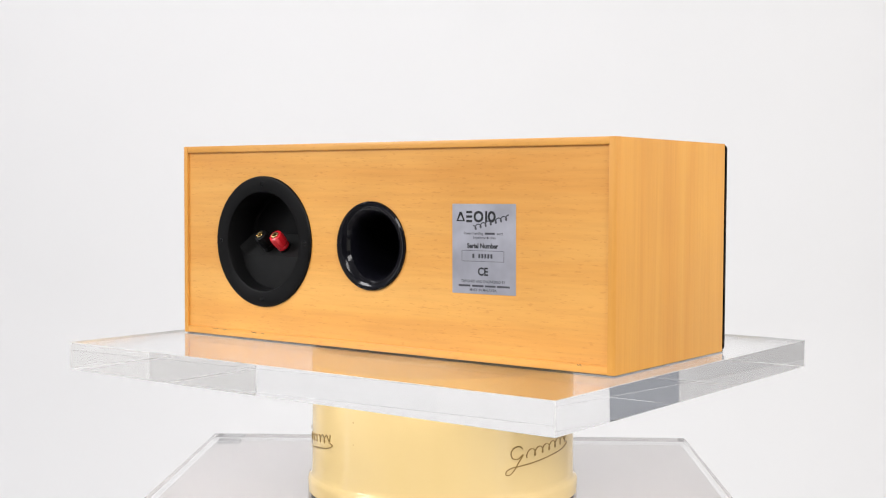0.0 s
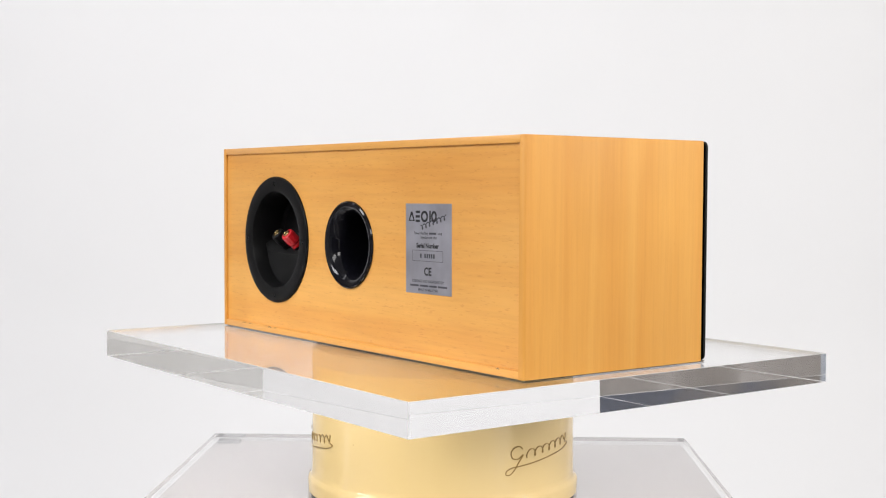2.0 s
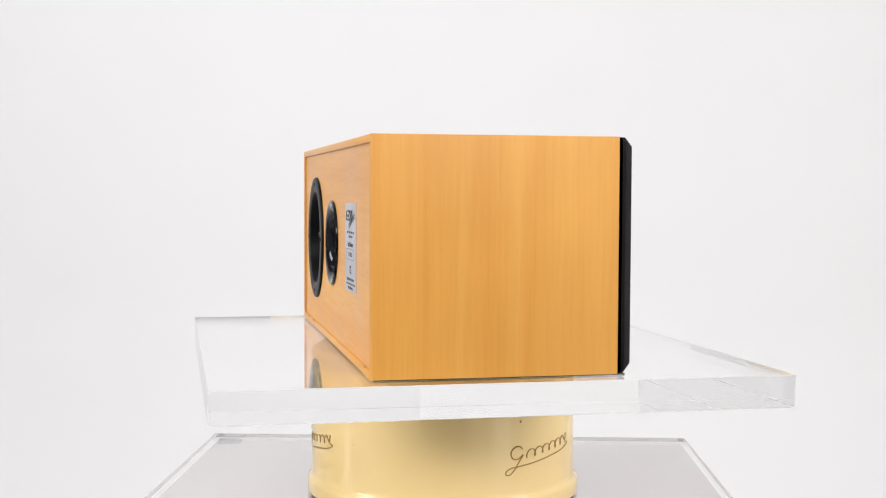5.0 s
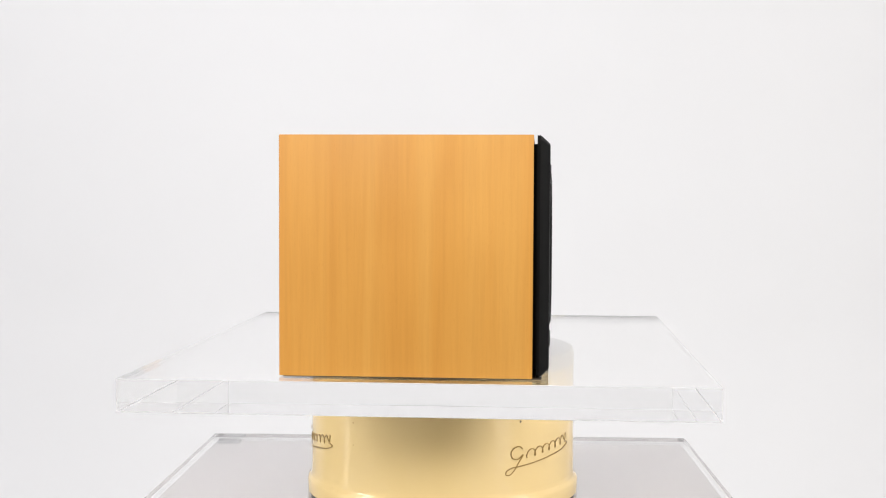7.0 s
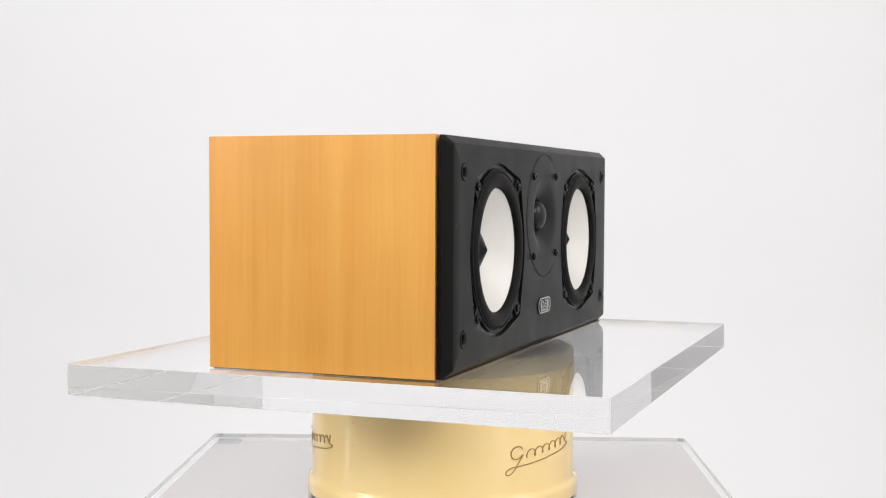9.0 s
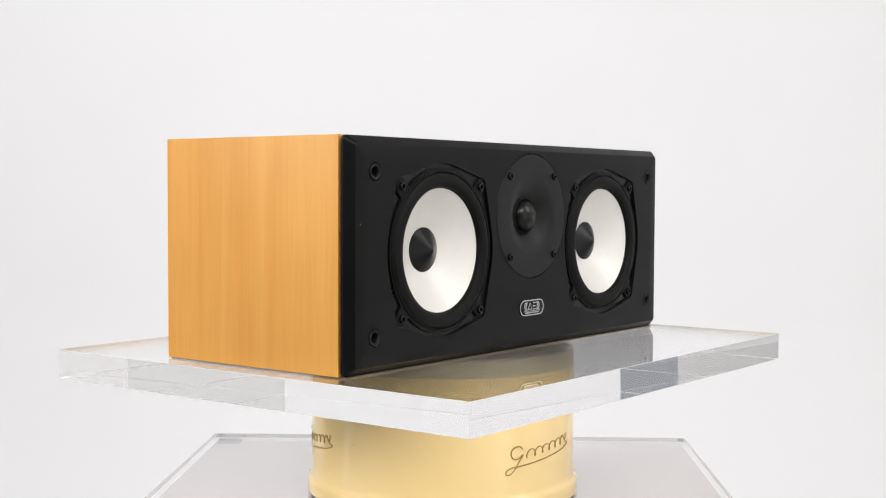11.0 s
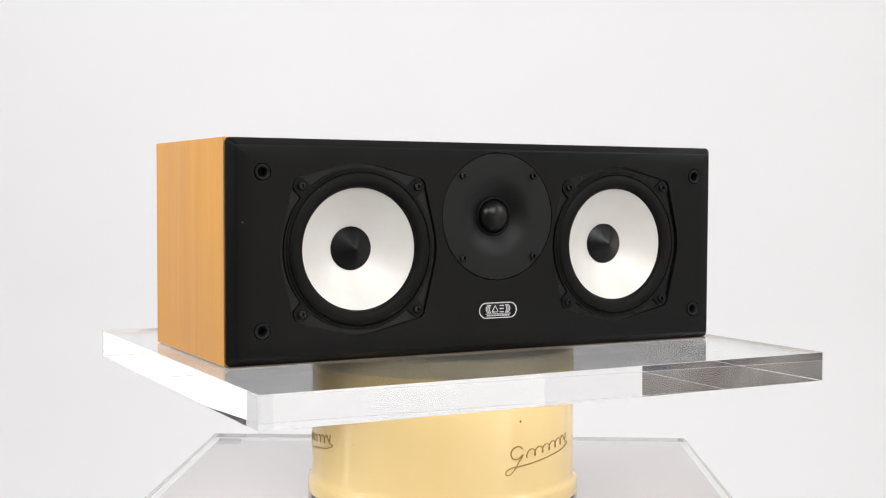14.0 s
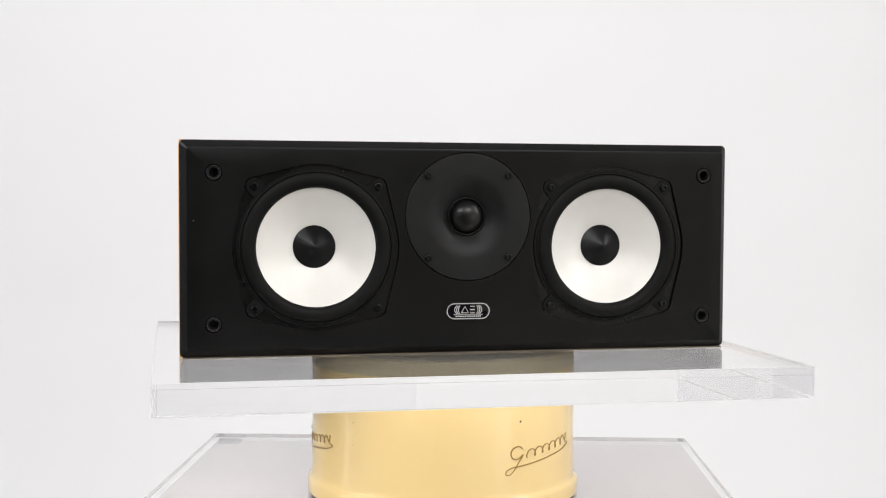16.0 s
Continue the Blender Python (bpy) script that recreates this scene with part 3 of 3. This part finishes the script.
def terminal_cup(spk):
    m = at_rear(0.1285, 0.088)
    profile = [(0.0590, -0.0010), (0.0590, 0.0012), (0.0583, 0.0022), (0.0565, 0.0026), (0.0475, 0.0026), (0.0450, 0.0018), (0.0440, -0.0005), (0.0432, -0.0280), (0.0415, -0.0305), (0.0, -0.0305)]
    cup = part("terminal_cup", lathe(profile, 96, m), BLACK, spk, "round recessed black terminal cup")
    # sloped ledge that fills the lower half of the recess
    section = [(-0.0440, -0.0120), (-0.0135, -0.0120), (0.0060, -0.0300), (-0.0440, -0.0300)]
    bm = bmesh.new()
    cols = []
    for i in range(13):
        cx = -0.0432 + 0.0864 * i / 12
        low = -math.sqrt(max(0.0436 ** 2 - cx * cx, 0))
        cols.append([bm.verts.new((cx, max(yy, low) if k in (0, 3) else max(yy, low + 0.0002), zz)) for k, (yy, zz) in enumerate(section)])
    for a, b in zip(cols, cols[1:]):
        for i in range(4):
            bm.faces.new((a[i], a[(i + 1) % 4], b[(i + 1) % 4], b[i]))
    bm.transform(m)
    part("ledge", bm, TWEETER_BLACK, cup)
    for k in range(4):
        a = radians(90 * k)
        screw(cup, at_rear(0.1285 + 0.0520 * math.cos(a), 0.088 + 0.0520 * math.sin(a), 0.0008), 0.0024)
    for x, mat, label in ((0.0095, RED, "red binding post with a gold end"), (-0.0095, BLACK, "black binding post with a gold end")):
        pm = m @ Matrix.Translation((x - 0.0016, -0.0050, -0.0180)) @ pose(0, 0, 0, -42, 0, 0)
        nut = [(0.0052, 0.0), (0.0060, 0.0008), (0.0060, 0.0032), (0.0052, 0.0038), (0.0052, 0.0046), (0.0065, 0.0054), (0.0066, 0.0135), (0.0060, 0.0156), (0.0042, 0.0162), (0.0038, 0.0158)]
        post = part("binding_post", lathe(nut, 12, pm), mat, cup, label, 20)
        part("sleeve", lathe([(0.0035, 0.0140), (0.0035, 0.0166), (0.0032, 0.0170), (0.0024, 0.0170), (0.0021, 0.0165), (0.0021, 0.0080), (0, 0.0080)], 24, pm), BRASS, post, "gold-plated socket")
        part("collar", lathe([(0.0062, -0.004), (0.0062, 0.0008), (0.0048, 0.0012), (0.0048, -0.004)], 24, pm), BLACK, post)


def port(spk):
    m = at_rear(0.0015, 0.0878)
    profile = [(0.0372, -0.0010), (0.0378, 0.0006), (0.0374, 0.0018), (0.0362, 0.0026)]
    for i in range(1, 13):
        a = math.pi / 2 * i / 12
        profile.append((0.0362 - 0.0115 * math.sin(a), 0.0026 - 0.0170 * (1 - math.cos(a))))
    profile += [(0.0246, -0.05), (0.0246, -0.12), (0.0, -0.12)]
    part("port_tube", lathe(profile, 96, m), GLOSS, spk, "glossy black flared reflex port")


def rating_label(spk):
    """Silver foil plate on the rear panel with its print."""
    base = at_rear(-0.1144, 0.0888)
    w, h = 0.0612, 0.0713
    bm = block(-w / 2, w / 2, -h / 2, h / 2, 0.0, 0.0003, 0.0001, 1, base @ pose(0, 0, 0, 0, 0, 0.4))
    plate = part("rating_label", bm, FOIL, spk, "silver foil rating label with black print", 0)
    top = base @ pose(0, 0, 0.00034, 0, 0, 0.4)

    def bar(x, y, bw, bh, mat=INK, turn=0.0):
        part("print_bar", block(-bw / 2, bw / 2, -bh / 2, bh / 2, 0, 0.00006, m=top @ pose(x, y, 0, 0, 0, turn)), mat, plate, smooth=0)
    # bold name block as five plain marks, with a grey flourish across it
    nrm = (top.to_3x3() @ Vector((0, 0, 1))).normalized()

    def line(name, pts, width, mat):
        part(name, ribbon([top @ Vector((x, y, 0.0001)) for x, y in pts], [nrm] * len(pts), width, 0.00005), mat, plate, smooth=0)
    # bold mark: hollow triangle, stacked bars, ring, upright bar, small ring
    line("print_mark", [(-0.0222, 0.0290), (-0.0256, 0.0222), (-0.0188, 0.0222), (-0.0222, 0.0290)], 0.0020, INK)
    for y in (0.0219, 0.0255, 0.0291):
        bar(-0.0139, y, 0.0058, 0.0019)
    bar(0.0026, 0.0255, 0.0020, 0.0090)
    for x, rx in ((-0.0048, 0.0038), (0.0079, 0.0028)):
        line("print_mark", [(x + rx * math.cos(radians(a)), 0.0255 + 0.0036 * math.sin(radians(a))) for a in range(0, 361, 20)], 0.0020, INK)
    pts = []
    for i in range(64):
        k = i / 63
        pts.append(top @ Vector((-0.010 + 0.034 * k + 0.0016 * math.sin(k * 44), 0.0165 + 0.0088 * k + 0.0019 * math.cos(k * 44), 0.0001)))
    part("flourish", ribbon(pts, [nrm] * 64, 0.0009, 0.00005), GREY_INK, plate, smooth=0)
    lettering("print", "Power Handling", 0.0032, top @ pose(-0.0098, 0.0122, 0), GREY_INK, plate, 0.00001, 0.0185)
    bar(0.0060, 0.0122, 0.0095, 0.0016, GREY_INK)
    lettering("print", "watt", 0.0032, top @ pose(0.0155, 0.0122, 0), GREY_INK, plate, 0.00001, 0.0060)
    lettering("print", "Impedance", 0.0032, top @ pose(-0.0040, 0.0089, 0), GREY_INK, plate, 0.00001, 0.0120)
    bar(0.0040, 0.0089, 0.0015, 0.0016, GREY_INK)
    lettering("print", "ohm", 0.0032, top @ pose(0.0088, 0.0089, 0), GREY_INK, plate, 0.00001, 0.0055)
    lettering("print", "Serial Number", 0.0052, top @ pose(-0.0010, 0.0023, 0), INK, plate, 0.00020, 0.0300)
    for x, y, bw, bh in ((-0.0008, -0.0014, 0.0405, 0.0003), (-0.0008, -0.0098, 0.0405, 0.0003), (-0.0210, -0.0056, 0.0003, 0.0084), (0.0194, -0.0056, 0.0003, 0.0084)):
        bar(x, y, bw, bh, GREY_INK)
    for i in range(7):
        if i != 1:
            bar(-0.0098 + i * 0.0029, -0.0056, 0.0019, 0.0034, GREY_INK)
    lettering("print", "CE", 0.0088, top @ pose(-0.0006, -0.0182, 0), INK, plate, 0.00028, 0.0098)
    lettering("print", "DESIGNED AND ENGINEERED BY", 0.0031, top @ pose(-0.0004, -0.0258, 0), GREY_INK, plate, 0.00001, 0.0420)
    for x, bw in ((-0.0185, 0.0115), (-0.0055, 0.0110), (0.0065, 0.0100), (0.0190, 0.0120)):
        bar(x, -0.0293, bw, 0.0015, GREY_INK)
    lettering("print", "MADE IN MALAYSIA", 0.0031, top @ pose(-0.0004, -0.0326, 0), GREY_INK, plate, 0.00001, 0.0260)


def chips(spk):
    """Small dark scuffs along the lower rear edge."""
    for x, w in ((0.190, 0.006), (0.178, 0.004), (0.139, 0.007), (0.128, 0.003), (-0.204, 0.004)):
        pts = [(CX + x + w * (k / 5 - 0.5), Z0 + 0.0052 - 0.0006 * math.sin(k * 2.1 + x * 90)) for k in range(6)]
        pts += [(px, pz + 0.0004 + 0.0002 * math.sin(px * 4000)) for px, pz in pts[::-1]]
        part("chip", prism(pts, REAR - 0.0004, REAR + 0.00005), UNDERSIDE, spk, "dark chip in the veneer edge", 0)


def loudspeaker():
    spk = thing("loudspeaker", "beech-veneered centre loudspeaker with black baffle on the clear plate", "loudspeaker")
    carcass(spk)
    baffle(spk)
    for x, z in WOOFERS:
        woofer(spk, x, z)
    tweeter(spk)
    grille_sockets(spk)
    badge(spk)
    terminal_cup(spk)
    port(spk)
    rating_label(spk)
    chips(spk)
    return spk


speaker = loudspeaker()


# ---- what turns: the plate and the loudspeaker, at a steady rate about the pedestal's axis ----
def motions():
    plate_offset = pose(-0.0016, 0.0011, 0)
    times = [0.5 * i for i in range(33)]
    turns = [(t, pose(0, 0, 0, 0, 0, 142.98 - 8.187 * t)) for t in times]
    walk(speaker, turns)
    walk(upper_plate, [(t, m @ plate_offset) for t, m in turns])


motions()
